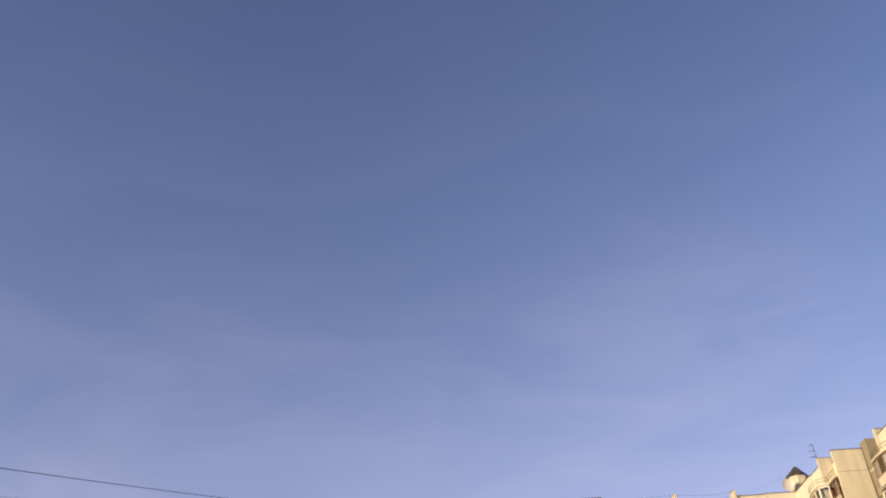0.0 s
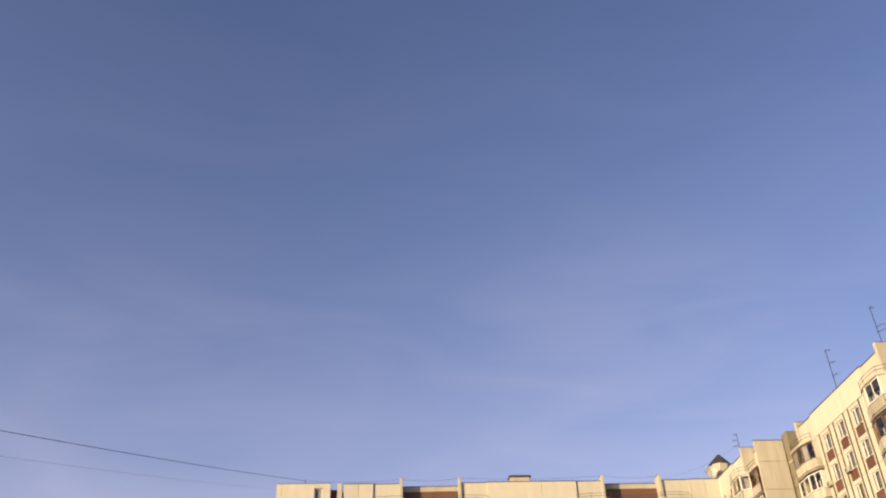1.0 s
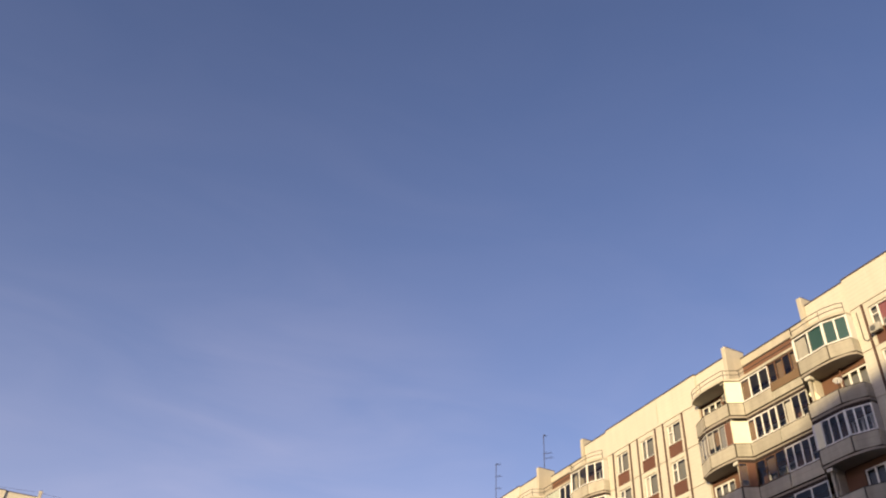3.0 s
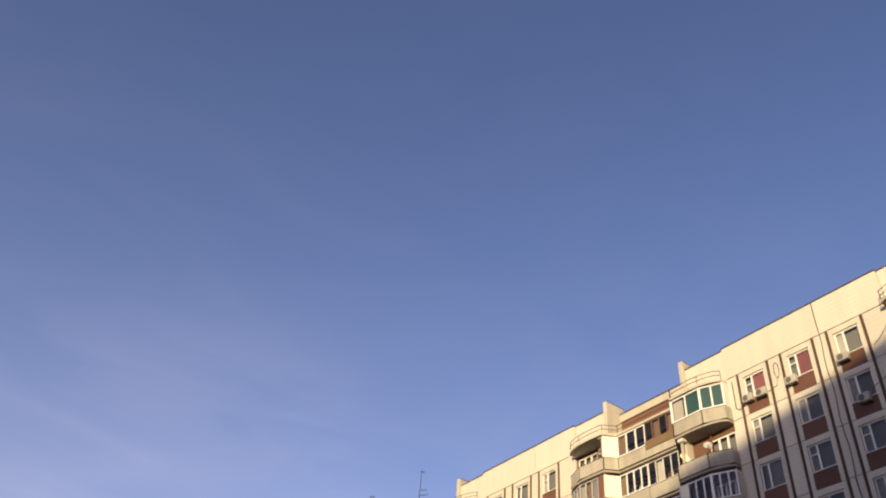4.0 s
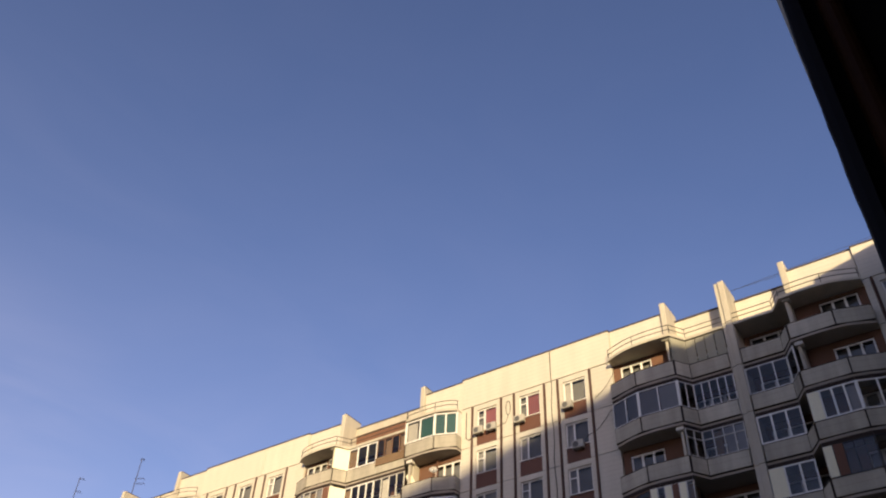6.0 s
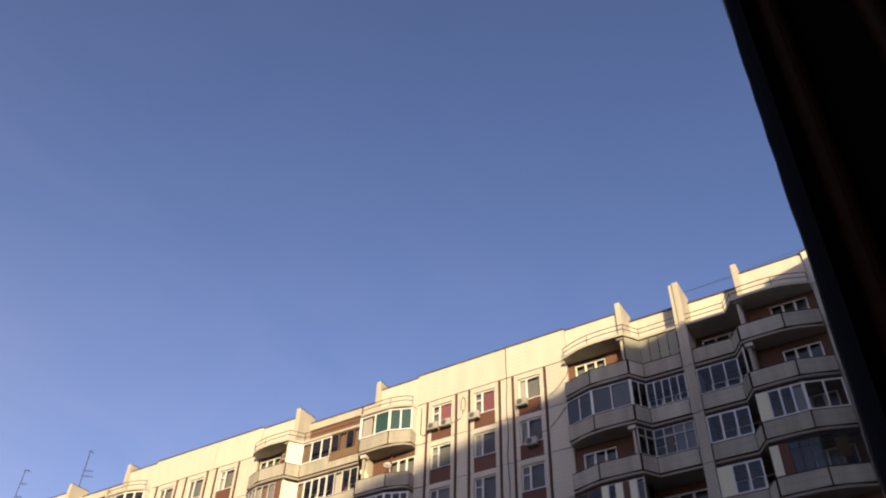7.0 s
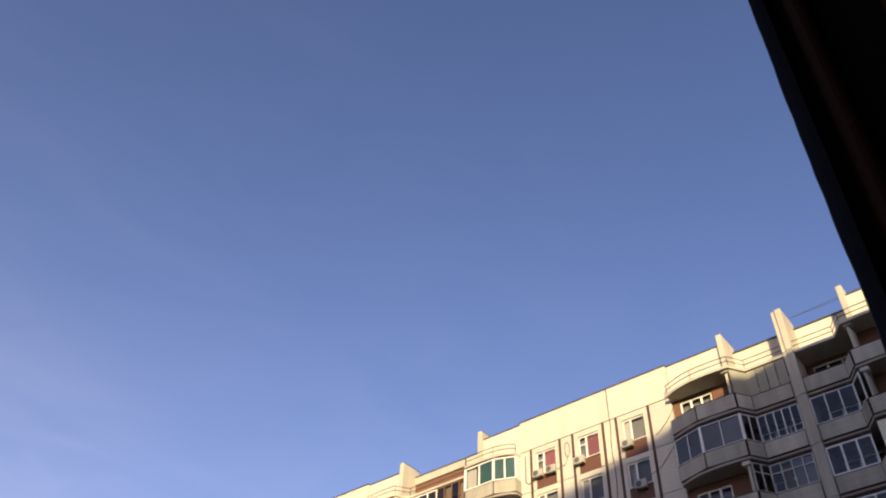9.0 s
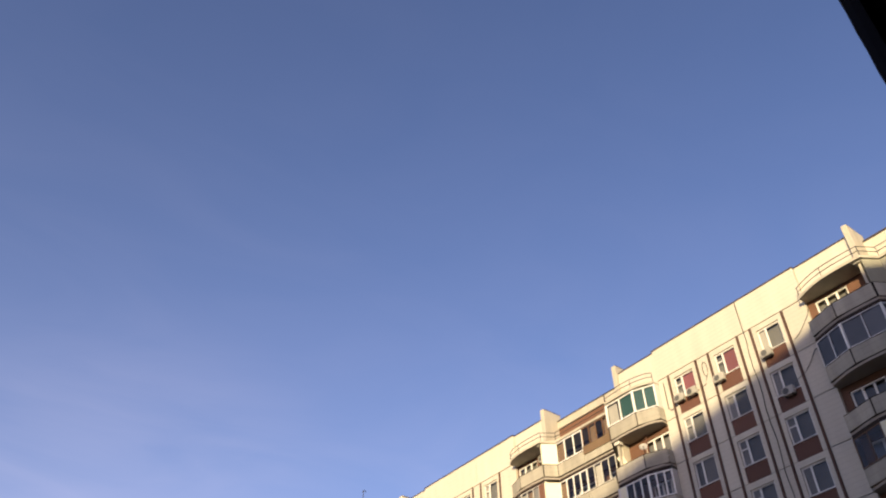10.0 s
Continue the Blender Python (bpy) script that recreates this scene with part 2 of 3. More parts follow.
def window_unit(house, x0, x1, y, z0, z1, style, tone):
    """A window of two lights: frame, panes and what hangs behind them."""
    wd, ht = x1 - x0, z1 - z0
    split = 0.36 * wd

    def frame_mesh():
        return grille("window_frame", wd, ht, [(split, 0.05)], 0.07, 0, 0.07, ht * 0.62 if style == 1 else None)

    fr = part("window", cached(("wf", round(wd, 2), round(ht, 2), style), frame_mesh), WHITE, house, at=(x0, y, z0))
    for a, b in ((0.07, split - 0.05), (split + 0.05, wd - 0.07)):
        part("pane", cached(("wp", round(b - a, 3), round(ht, 2)), lambda: shape("pane", [(0, b - a, 0, 0.012, 0.07, ht - 0.07)])), GLASS, fr, at=(a, 0.03, 0))
    part("sill", cached(("sill", round(wd, 2)), lambda: shape("sill", [(-0.03, wd + 0.03, -0.13, -0.002, -0.045, -0.005)])), WHITE, fr)
    back = {"rose": ROSE, "cloth": CURTAIN, "veil": CURTAIN}.get(tone)
    if back:
        wide = {"cloth": (0.02, 0.30), "veil": (0.34, 0.98), "rose": (0.36, 0.98)}[tone]

        def folds():
            n = 14
            front = [(wd * (wide[0] + (wide[1] - wide[0]) * i / n), 0.12 + 0.025 * (i % 2)) for i in range(n + 1)]
            return prism("curtain", front + [(x, y + 0.01) for x, y in front[::-1]], 0.03, ht - 0.03)
        part("curtain", cached(("curt", round(wd, 2), round(ht, 2), tone), folds), back, fr)
    return fr


def flat_stretch(house, cx, lo=None, hi=None, tones=None, storeys=N):
    """Three window columns between dark vertical slots, and the attic panels above. lo, hi cut it short."""
    lo, hi = lo if lo is not None else -FLATW / 2, hi if hi is not None else FLATW / 2
    key = (round(lo, 2), round(hi, 2))
    # carcass behind the panels; its dim colour stands in for unlit rooms behind windows
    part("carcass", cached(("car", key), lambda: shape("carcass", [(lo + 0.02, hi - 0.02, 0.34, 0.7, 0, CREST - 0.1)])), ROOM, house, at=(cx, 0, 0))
    edges = [lo] + [v for a, b in SLOTS for v in (a, b) if lo < a and b < hi] + [hi]
    for s in range(storeys):
        z = level(s)
        # plain piers between the window bays
        for i in range(0, len(edges), 2):
            a, b = edges[i] + (0.085 if i else 0), edges[i + 1] - (0.085 if i + 2 < len(edges) else 0)
            part("wall_panel", cached(("pier", round(b - a, 3)), lambda: shape("wall_panel", [(0, b - a, 0, 0.34, 0.02, STOREY - 0.02)], 0.008)), PANEL, house, at=(cx + a, 0, z))
        for i in range(1, len(edges) - 1, 2):
            a, b = edges[i] + 0.085, edges[i + 1] - 0.085
            wd = b - a
            col = (i - 1) // 2
            x0, x1 = 0.24, wd - 0.24
            zb, zt = 0.95, STOREY - 0.35

            def surround():
                return lattice("window_surround", [0, x0, x1, wd], [0.02, zt, STOREY - 0.02], {(1, 0)}, 0.0, 0.30)
            part("window_surround", cached(("sur", round(wd, 3)), surround), PANEL, house, at=(cx + a, 0, z))
            part("spandrel_panel", cached(("span", round(wd, 3)), lambda: shape("spandrel_panel", [(x0 + 0.006, x1 - 0.006, 0.035, 0.30, 0.02, zb - 0.02)], 0.01)), BROWN, house, at=(cx + a, 0, z))
            for e in (edges[i] - 0.085, edges[i + 1] - 0.085):
                part("slot_strip", cached("slot", lambda: shape("slot_strip", [(0.028, 0.142, -0.055, 0.33, 0.004, STOREY - 0.004)])), SLOT, house, at=(cx + e, 0, z))
            tone = (tones or {}).get((col, s)) or random.choice(("cloth", "cloth", "veil", "", ""))
            window_unit(house, cx + a + x0 + 0.01, cx + a + x1 - 0.01, 0.10, z + zb, z + zt - 0.01, random.choice((0, 1)), tone)
    part("roof", shape("roof", [(lo + 0.02, hi - 0.02, 0.71, 1.7, CREST - 0.5, CREST - 0.3)]), ROOF, house, at=(cx, 0, 0))
    # attic panels with one open joint
    cut = 1.1 if lo < 1.1 < hi else (lo + hi) / 2
    for a, b in ((lo, cut - 0.02), (cut + 0.02, hi)):
        part("attic_panel", shape("attic_panel", [(a, b, -0.03, 0.30, TOP + 0.012, CREST)], 0.01), PANEL, house, at=(cx, 0, 0))
    part("flashing", shape("flashing", [(lo - 0.03, hi + 0.03, -0.07, 0.55, CREST + 0.002, CREST + 0.08)]), FLASH, house, at=(cx, 0, 0))


FRAMES = {"W": (WHITE, 0.075), "w": (WHITE, 0.04), "o": (OLD, 0.045), "n": (WOOD, 0.05), "k": (STEEL, 0.04)}
FILLS = {"c": CURTAIN, "t": TAN, "y": GREY, "e": TEAL}
BOARDS = {"b": SHEET, "r": RUST, "m": MINT}


def glaze(balcony, p, q, z0, z1, spec):
    """Framed glazing along one side of a balcony. spec: the frame's letter, then one letter a light.

    g: clear, c, t, y, e: cloth or blind behind the glass, b, r, m: a board in place of glass, ^ last: a bar across.
    """
    bar, spec = spec.endswith("^"), spec.rstrip("^")
    stuff, b = FRAMES[spec[0]]
    fills = spec[1:]
    n = len(fills)
    p, q = Vector((*p, 0)), Vector((*q, 0))
    d = q - p
    run, ht = d.length, z1 - z0
    turn = math.atan2(d.y, d.x)
    step = run / n

    def frame_mesh():
        xs, zs = [0, b], [0, b] + ([ht * 0.66, ht * 0.66 + 0.05] if bar else []) + [ht - b, ht]
        for i in range(1, n):
            xs += [i * step - b * 0.6, i * step + b * 0.6]
        xs += [run - b, run]
        cells = {(i, j) for i in range(1, len(xs) - 1, 2) for j in range(1, len(zs) - 1, 2)}
        return lattice("glazing_frame", xs, zs, cells, -0.03, 0.03)
    fr = part("glazing_frame", cached(("gf", round(run, 3), round(ht, 2), n, spec[0], bar), frame_mesh), stuff, balcony, at=(p.x, p.y, z0), turn=turn)
    for i, f in enumerate(fills):
        if f in BOARDS:
            part("board", cached(("board", f, round(step, 3), round(ht, 2)), lambda: shape("board", [(0.02, step - 0.02, -0.045, -0.032, 0.02, ht - 0.02)], 0.004)), BOARDS[f], fr, at=(i * step, 0, 0))
            continue
        part("pane", cached(("gp", round(step, 3), round(ht, 2)), lambda: shape("pane", [(0.03, step - 0.03, -0.006, 0.006, 0.03, ht - 0.03)])), GLASS, fr, at=(i * step, 0, 0))
        if f in "ye":
            part("blind", cached(("bl", f, round(step, 3), round(ht, 2)), lambda: shape("blind", [(0.05, step - 0.05, 0.06, 0.07, 0.06, ht - 0.07)])), FILLS[f], fr, at=(i * step, 0, 0))
        elif f in FILLS:
            wide, drop = random.choice(((0.92, 0.08), (0.7, 0.1), (0.92, 0.45))), random.randrange(3)
            key = ("gc", f, round(step, 3), round(ht, 2), wide)

            def folds():
                front = [(step * (0.05 + wide[0] * k / 12), 0.10 + 0.03 * (k % 2)) for k in range(13)]
                return prism("curtain", front + [(x, y + 0.012) for x, y in front[::-1]], wide[1], ht - 0.12)
            part("curtain", cached(key, folds), FILLS[f], fr, at=(i * step, 0.01 * drop, 0))


def side_panel(balcony, p, q, z0, z1, thick=0.08, material=None, name="parapet_panel", label=""):
    p, q = Vector((*p, 0)), Vector((*q, 0))
    d = q - p
    run = d.length
    gap = {"parapet_panel": 0.035, "cladding_sheet": 0.018}.get(name, 0.004)
    part(name, cached((name, (material or PARAPET).name, round(run, 3), round(z1 - z0, 2), thick), lambda: shape(name, [(gap, run - gap, -thick / 2, thick / 2, 0, z1 - z0)], 0.012)),
         material or PARAPET, balcony, label, at=(p.x, p.y - (0.08 if name == "apron_board" else 0.0), z0), turn=math.atan2(d.y, d.x))


def half_bay(house, cx, sg, plan, pier, storeys=N, half=HALF):
    """One side of a recessed bay: bowed balcony, fin, loggia. sg: +1 towards larger x.

    plan: storey -> glazing of the outer and the middle front, the cheek and the loggia; "" is open.
    """
    inner = 0.31 if pier else 0.0
    edge = half - 0.02
    P = [(edge, -0.48), (5.24, -0.99), (3.02, -0.96), (2.46, -0.12), (inner, -0.12)]
    P = [(x * sg, y) for x, y in P]
    bow = [(edge, -0.48), (6.25, -0.75), (5.75, -0.92), (5.24, -1.01), (4.6, -1.06), (3.8, -1.05), (3.0, -1.0), (2.44, -0.14), (inner, -0.14)]
    outline = [(x * sg, y) for x, y in bow] + [(inner * sg, 1.29), (3.27 * sg, 1.29), (3.27 * sg, 0.15), (edge * sg, 0.15)]

    def along(a, b):
        return (a, b) if sg < 0 else (b, a)
    for s in range(-1, storeys):
        z = level(s)
        sk = ("slab", sg, pier, s < 0, half)
        sl = [(x, y - (0.06 if s < 0 else -0.05) * (y < 0)) for x, y in outline]
        b = part("roof_slab" if s < 0 else "balcony", cached(sk, lambda: prism("balcony_slab", sl, -0.30 if s < 0 else -0.13, -0.14 if s < 0 else 0.0)), SMOOTH if s < 0 else SLAB, house, at=(cx, 0, z))
        if s < 0:
            # two-bar rail on the edge of the roof slab
            rails = [[(x * sg, y, hh) for x, y in bow] for hh in (0.16, 0.46)]
            mid = lambda a, c, f: (a[0] + (c[0] - a[0]) * f, a[1] + (c[1] - a[1]) * f + 0.02)
            posts = []
            for a, c in zip(P, P[1:]):
                x, y = mid(a, c, 0.02)
                posts.append([(x, y, -0.14), (x, y, 0.48)])
            part("roof_rail", cached(("rail", sg, pier, half), lambda: tubes("roof_rail", rails + posts, 0.022)), STEEL, b)
            continue
        fronts = plan(s)
        for k, (a, c) in enumerate(zip(P, P[1:])):
            side_panel(b, *along(a, c), 0.06, 0.89, material=MINT if k == 3 and "m" in fronts[3] else None)
            if s < 6:
                side_panel(b, *along(a, c), 0.892, 0.928, 0.10, JOINT_SHADE, "cap_strip")
                # dark strip that paints in the shadow under the parapet's lower edge
                side_panel(b, *along(a, c), 0.004, 0.057, 0.10, JOINT_SHADE, "foot_strip")
        # the end that closes the balcony against the flat wall
        ends = along((P[0][0], 0.0), P[0])
        side_panel(b, *ends, 0.06, 0.89, 0.06, name="end_panel")
        if fronts[0]:
            side_panel(b, *ends, 0.895, 2.49, 0.05, OLD, "end_screen", "weathered white screen at the balcony end")
        for i in (1, 2, 3) if s < 6 else ():
            part("joint_strip", cached("jst", lambda: shape("joint_strip", [(-0.06, 0.06, -0.005, 0.05, 0.06, 0.89)])), JOINT_SHADE, b, at=(P[i][0], P[i][1], 0), turn=0.6 * sg * (i == 2) - 0.5 * sg * (i == 3))
        # red-brown wall behind the balcony with a window of three lights, and a deeper one behind the loggia
        x0, x1 = sorted((sg * 3.27, sg * edge))
        w0, w1 = sorted((sg * 4.62, sg * 6.52))
        part("back_wall", cached(("back", sg, half), lambda: lattice("back_wall", [x0, w0, w1, x1], [0.003, 0.85, 2.32, 2.65], {(1, 1)}, 0.16, 0.5)), BRICK, b)
        part("window", cached("bw", lambda: grille("window", 1.88, 1.45, [(0.63, 0.06), (1.25, 0.06)], 0.08, 0, 0.08)), WHITE, b, at=(w0 + 0.01, 0.22, 0.86))
        part("pane", cached("bwp", lambda: shape("pane", [(0.05, 1.83, 0.03, 0.04, 0.05, 1.4)])), GLASS, b, at=(w0 + 0.01, 0.22, 0.86))
        # sheet just behind the glass, room darkness given by its colour
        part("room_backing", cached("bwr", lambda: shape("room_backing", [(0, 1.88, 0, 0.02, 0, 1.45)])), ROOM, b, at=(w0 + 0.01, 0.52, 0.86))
        x0, x1 = sorted((sg * inner, sg * 3.27))
        w0, w1 = sorted((sg * 0.6, sg * 2.9))
        part("loggia_wall", cached(("lback", sg, pier), lambda: lattice("loggia_wall", [x0, w0, w1, x1], [0.003, 0.85, 2.32, 2.65], {(1, 1)}, 1.30, 1.6)), BRICK, b)
        part("window", cached("lw", lambda: grille("window", 2.28, 1.45, [(0.76, 0.06), (1.52, 0.06)], 0.08, 0, 0.08)), WHITE, b, at=(w0 + 0.01, 1.36, 0.86))
        part("pane", cached("lwp", lambda: shape("pane", [(0.05, 2.23, 0.03, 0.04, 0.05, 1.4)])), GLASS, b, at=(w0 + 0.01, 1.36, 0.86))
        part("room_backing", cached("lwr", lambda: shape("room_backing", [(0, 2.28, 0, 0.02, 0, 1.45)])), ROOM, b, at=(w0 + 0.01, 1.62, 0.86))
        part("partition", cached(("parti", sg), lambda: shape("partition", [(sg * 3.28, sg * 3.40, -0.45, 0.15, 0.003, 2.65)])), SMOOTH, b)
        part("post", cached(("post", sg), lambda: shape("post", [(sg * 3.2, sg * 3.34, -0.72, -0.57, 0.003, 2.43)])), SMOOTH, b)
        part("corbel", cached(("corb", sg), lambda: shape("corbel", [(sg * 3.10, sg * 3.52, -0.88, -0.5, 2.43, 2.65)], 0.03)), OLD, b)
        z0, z1 = 0.93, 2.44
        for i, spec in enumerate(fronts):
            a, c = along(P[i], P[i + 1])
            if spec in ("sheet", "clad"):
                many = 4 if i == 3 else 1
                for k in range(many):
                    side_panel(b, tuple(Vector(a).lerp(Vector(c), k / many)), tuple(Vector(a).lerp(Vector(c), (k + 1) / many)), z0, z1, 0.05,
                               SHEET if spec == "sheet" else CLAD, "cladding_sheet" if many > 1 else "side_screen", "" if many > 1 else "smooth white sheet screen at the balcony end" if spec == "sheet" else "grey-green corrugated sheet screen")
            elif spec:
                glaze(b, a, c, z0, z1, spec)
                # dark strip over the glazing: the shadow gap, painted as a part
                side_panel(b, a, c, z1 + 0.003, 2.49 if s == 0 else 2.66, 0.03, JOINT_SHADE, "header_strip")
                if spec == "ngtgt":
                    side_panel(b, a, c, 0.56, 1.12, 0.05, TAN, "apron_board", "tan boards over the lower half of the glazing")
        for k in (0, 1, 2):
            # stout corner posts where two glazed sides meet
            if fronts[k] and fronts[k + 1] and fronts[k][0] in "Ww" and k < 2:
                part("corner_post", cached("cpost", lambda: shape("corner_post", [(-0.07, 0.07, -0.05, 0.06, z0, z1)], 0.01)), WHITE, b, at=(P[k + 1][0], P[k + 1][1], 0))
    # attic over the balcony, set a little back, and over the loggia
    a, c = sorted((sg * 3.5, sg * edge))
    zr = TOP - 0.14
    part("attic_panel", cached(("att", sg, half), lambda: shape("attic_panel", [(a, c, 0.14, 0.5, zr, CREST - 0.004)], 0.01)), PANEL, house, at=(cx, 0, 0))
    part("flashing", cached(("attf", sg, half), lambda: shape("flashing", [(a, c, 0.10, 0.6, CREST, CREST + 0.07)])), FLASH, house, at=(cx, 0, 0))
    part("roof", cached(("rf", sg, half), lambda: shape("roof", [(a, c, 0.51, 1.7, CREST - 0.5, CREST - 0.3)])), ROOF, house, at=(cx, 0, 0))
    a, c = sorted((sg * inner, sg * 3.3))
    if pier:
        part("attic_panel", cached(("attl", sg), lambda: shape("attic_panel", [(a, c, 1.28, 1.6, zr, CREST - 0.004)], 0.01)), PANEL, house, at=(cx, 0, 0))
    else:
        part("attic_panel", cached(("attl2", sg), lambda: shape("attic_panel", [(a, c, 1.24, 1.6, CREST - 0.55, CREST - 0.004)], 0.01)), SMOOTH, house, at=(cx, 0, 0))
        part("attic_panel", cached(("attb2", sg), lambda: shape("attic_panel", [(a, c, 1.32, 1.6, zr, CREST - 0.57)])), BRICK, house, "red-brown rendered attic band", at=(cx, 0, 0))
    part("flashing", cached(("attlf", sg, pier), lambda: shape("flashing", [(a, c, 1.2, 1.7, CREST, CREST + 0.07)])), FLASH, house, at=(cx, 0, 0))
    # fin that rises over the parapet
    a, c = sorted((sg * 3.27, sg * 3.60))
    part("fin", cached(("fin", sg), lambda: shape("fin", [(a, c, -0.10, 1.62, zr, CREST + 0.63)], 0.03)), SMOOTH, house, at=(cx, 0, 0))
    part("fin_cap", cached(("finc", sg), lambda: shape("fin_cap", [(a + 0.02, c - 0.02, 0.0, 1.66, CREST + 0.63, CREST + 0.68)])), FLASH, house, at=(cx, 0, 0))


def pier_wall(house, cx, front=-0.12, back=1.6):
    for s in range(-1, N):
        z = level(s)
        zt = STOREY - 0.02 if s >= 0 else CREST + 0.62 - TOP
        part("pier_panel", cached(("pp", s < 0, front), lambda: shape("pier_panel", [(-0.29, -0.05, front, back, 0, zt), (-0.05, 0.29, front - 0.10, back, 0, zt)], 0.02)), SMOOTH, house, at=(cx, 0, z))


def mass(house, x0, x1, depth):
    """Roof, far wall and ends of a block."""
    part("roof", shape("roof", [(x0, x1, 1.72, depth, CREST - 0.5, CREST - 0.3)]), ROOF, house)
    part("rear_wall", shape("rear_wall", [(x0, x1, depth, depth + 0.3, 0, CREST)]), PANEL, house)
    for x in (x0, x1 - 0.3):
        part("end_wall", shape("end_wall", [(x, x + 0.3, 1.7, depth - 0.01, 0, CREST)]), PANEL, house)
    part("plinth", shape("plinth", [(x0, x1, 0.1, 1.6, 0, level(N - 1) - 0.25)]), SLAB, house)


def some(styles):
    return lambda s: random.choice(styles)


def listed(rows, rest):
    """Glazing by storey from the top; the storeys below vary."""
    return lambda s: rows[s] if s < len(rows) else random.choice(rest)


ANY = [("", "", "", ""), ("Wgg", "Wgg", "Wg", "Wggg"), ("occ", "oyy", "og", "nggg"), ("ntg", "ngt", "ng", "oggc^"), ("", "", "", "Wcgg"), ("oyg", "ogg", "oc", "ogtg"), ("", "", "og", "nggt")]

# ---- ground ----
g = new("ground", shape("ground", [(-1500, 1500, -1500, 1500, -0.3, 0)]))
g.data.materials.append(GROUND)
tagged(g, "grey asphalt courtyard ground", "ground", kind="structure")

# ---- long block beside the courtyard ----
FX = 38.14
C = [9.22 + 23.88 * i for i in range(4)]
HA = empty("apartment_building", pose(FX, 0, 0, 0, 0, -90), "long cream panel apartment block with bowed balconies", "building", "panel blocks round the yard")
# local x is minus the world's y
TONES = {(0, 0): "rose", (1, 0): "rose", (2, 0): "cloth", (1, 1): "cloth", (0, 1): "cloth", (2, 3): "cloth"}
NEAR, NEXT = 6.95, 6.62   # half widths of the bay with the pier and of the next one
C0, C1 = C[0] - 0.05, C[1] - 0.02
flat_stretch(HA, -(C[0] - 11.94), lo=(C[0] - 11.94) - (C0 - NEAR))
flat_stretch(HA, -(C[0] + 11.94), lo=(C[0] + 11.94) - (C1 - NEXT), hi=(C[0] + 11.94) - (C0 + NEAR), tones=TONES)
flat_stretch(HA, -(C[1] + 11.94), hi=(C[1] + 11.94) - (C1 + NEXT))
flat_stretch(HA, -(C[2] + 11.94))
# outer front, middle front, cheek, loggia, from the top storey down
half_bay(HA, -C0, -1, listed([("", "", "clad", "clad"), ("wyy", "wyy", "wgg", "wggggg"), ("", "", "ogg^", "ogtyy^"), ("ngg", "obgbrbt", "", ""), ("", "", "og", "nggg")], ANY), True, half=NEAR)
half_bay(HA, -C0, 1, listed([("", "", "", ""), ("", "", "Wg", "wggg"), ("Wgg", "Wbggc", "", "Wggg"), ("kgtg", "kbrggg", "", "Wbgg"), ("", "", "", "Wggg")], ANY), True, half=NEAR)
pier_wall(HA, -C0)
half_bay(HA, -C1, -1, listed([("", "", "sheet", "Wtgg"), ("otct", "octyr", "sheet", "Wtggg"), ("", "", "ntr", "ngtg"), ("oyg", "ogyg", "og", "keee")], ANY), False, half=NEXT)
half_bay(HA, -C1, 1, listed([("Wee", "Wce", "Wc", "ngtgt"), ("", "", "", "ogcgg"), ("Wggg", "Wbggg", "Wb", "Wgggg"), ("", "", "", "Wgg"), ("Wgg", "Wggc", "", "ngg")], ANY), False, half=NEXT)
half_bay(HA, -C[2], -1, listed([("Wgg", "Wgg", "Wm", "Wgmm"), ("ntg", "ngt", "Wt", "nggt"), ("oyg", "ogg", "Wc", "Wcgg"), ("otg", "oyg", "og", "ngt")], ANY), False)
half_bay(HA, -C[2], 1, listed([("Wgg", "Wgg", "Wc", "Wggg"), ("Wgg", "Wcg", "Wb", "ngtt"), ("nyt", "ntg", "Wg", "Wgg"), ("", "", "", "oggc")], ANY), False)
half_bay(HA, -C[3], 1, listed([("nyg", "nyg", "ng", "ngg"), ("Wgg", "Wgg", "Wg", "nggt"), ("", "", "", "ogcg")], ANY), True)
# corner pier in an even brown-grey, darker than the other piers
for s in range(-1, N):
    zt = STOREY - 0.02 if s >= 0 else CREST + 0.6 - TOP
    part("pier_panel", cached(("cp", s < 0), lambda: shape("pier_panel", [(0.02, 1.35, -0.16, 1.6, 0, zt)], 0.02)), PIER_BROWN, HA, "brown-grey corner pier", at=(-C[3], 0, level(s)))
mass(HA, -(C[3] + 0.3), 8.0, 13.0)

# ---- end section of the long block, stepped forward ----
HS = empty("apartment_building", pose(FX - 3.2, 0, 0, 0, 0, -90), "cream panel end section stepped forward of the long block", "building", "panel blocks round the yard")
half_bay(HS, -C[3], -1, listed([("ntt", "Wtg", "Wg", "ngt"), ("Wgg", "Wgg", "Wg", "Wgg")], ANY), True)
for s in range(-1, N):
    zt = STOREY - 0.015 if s >= 0 else CREST - TOP
    part("end_panel", cached(("ep", s < 0), lambda: shape("end_panel", [(0, 0.3, -0.02, 2.9, 0.012, zt)], 0.01)), SMOOTH, HS, at=(-C[3] + 0.0, 0, level(s)))
part("flashing", shape("flashing", [(-C[3] - 0.02, -C[3] + 0.32, -0.05, 3.0, CREST + 0.002, CREST + 0.08)]), FLASH, HS)
flat_stretch(HS, -(C[3] + 11.94), lo=FLATW / 2 - 4.9)
mass(HS, -98.0, -(C[3] + 2.2), 13.0)

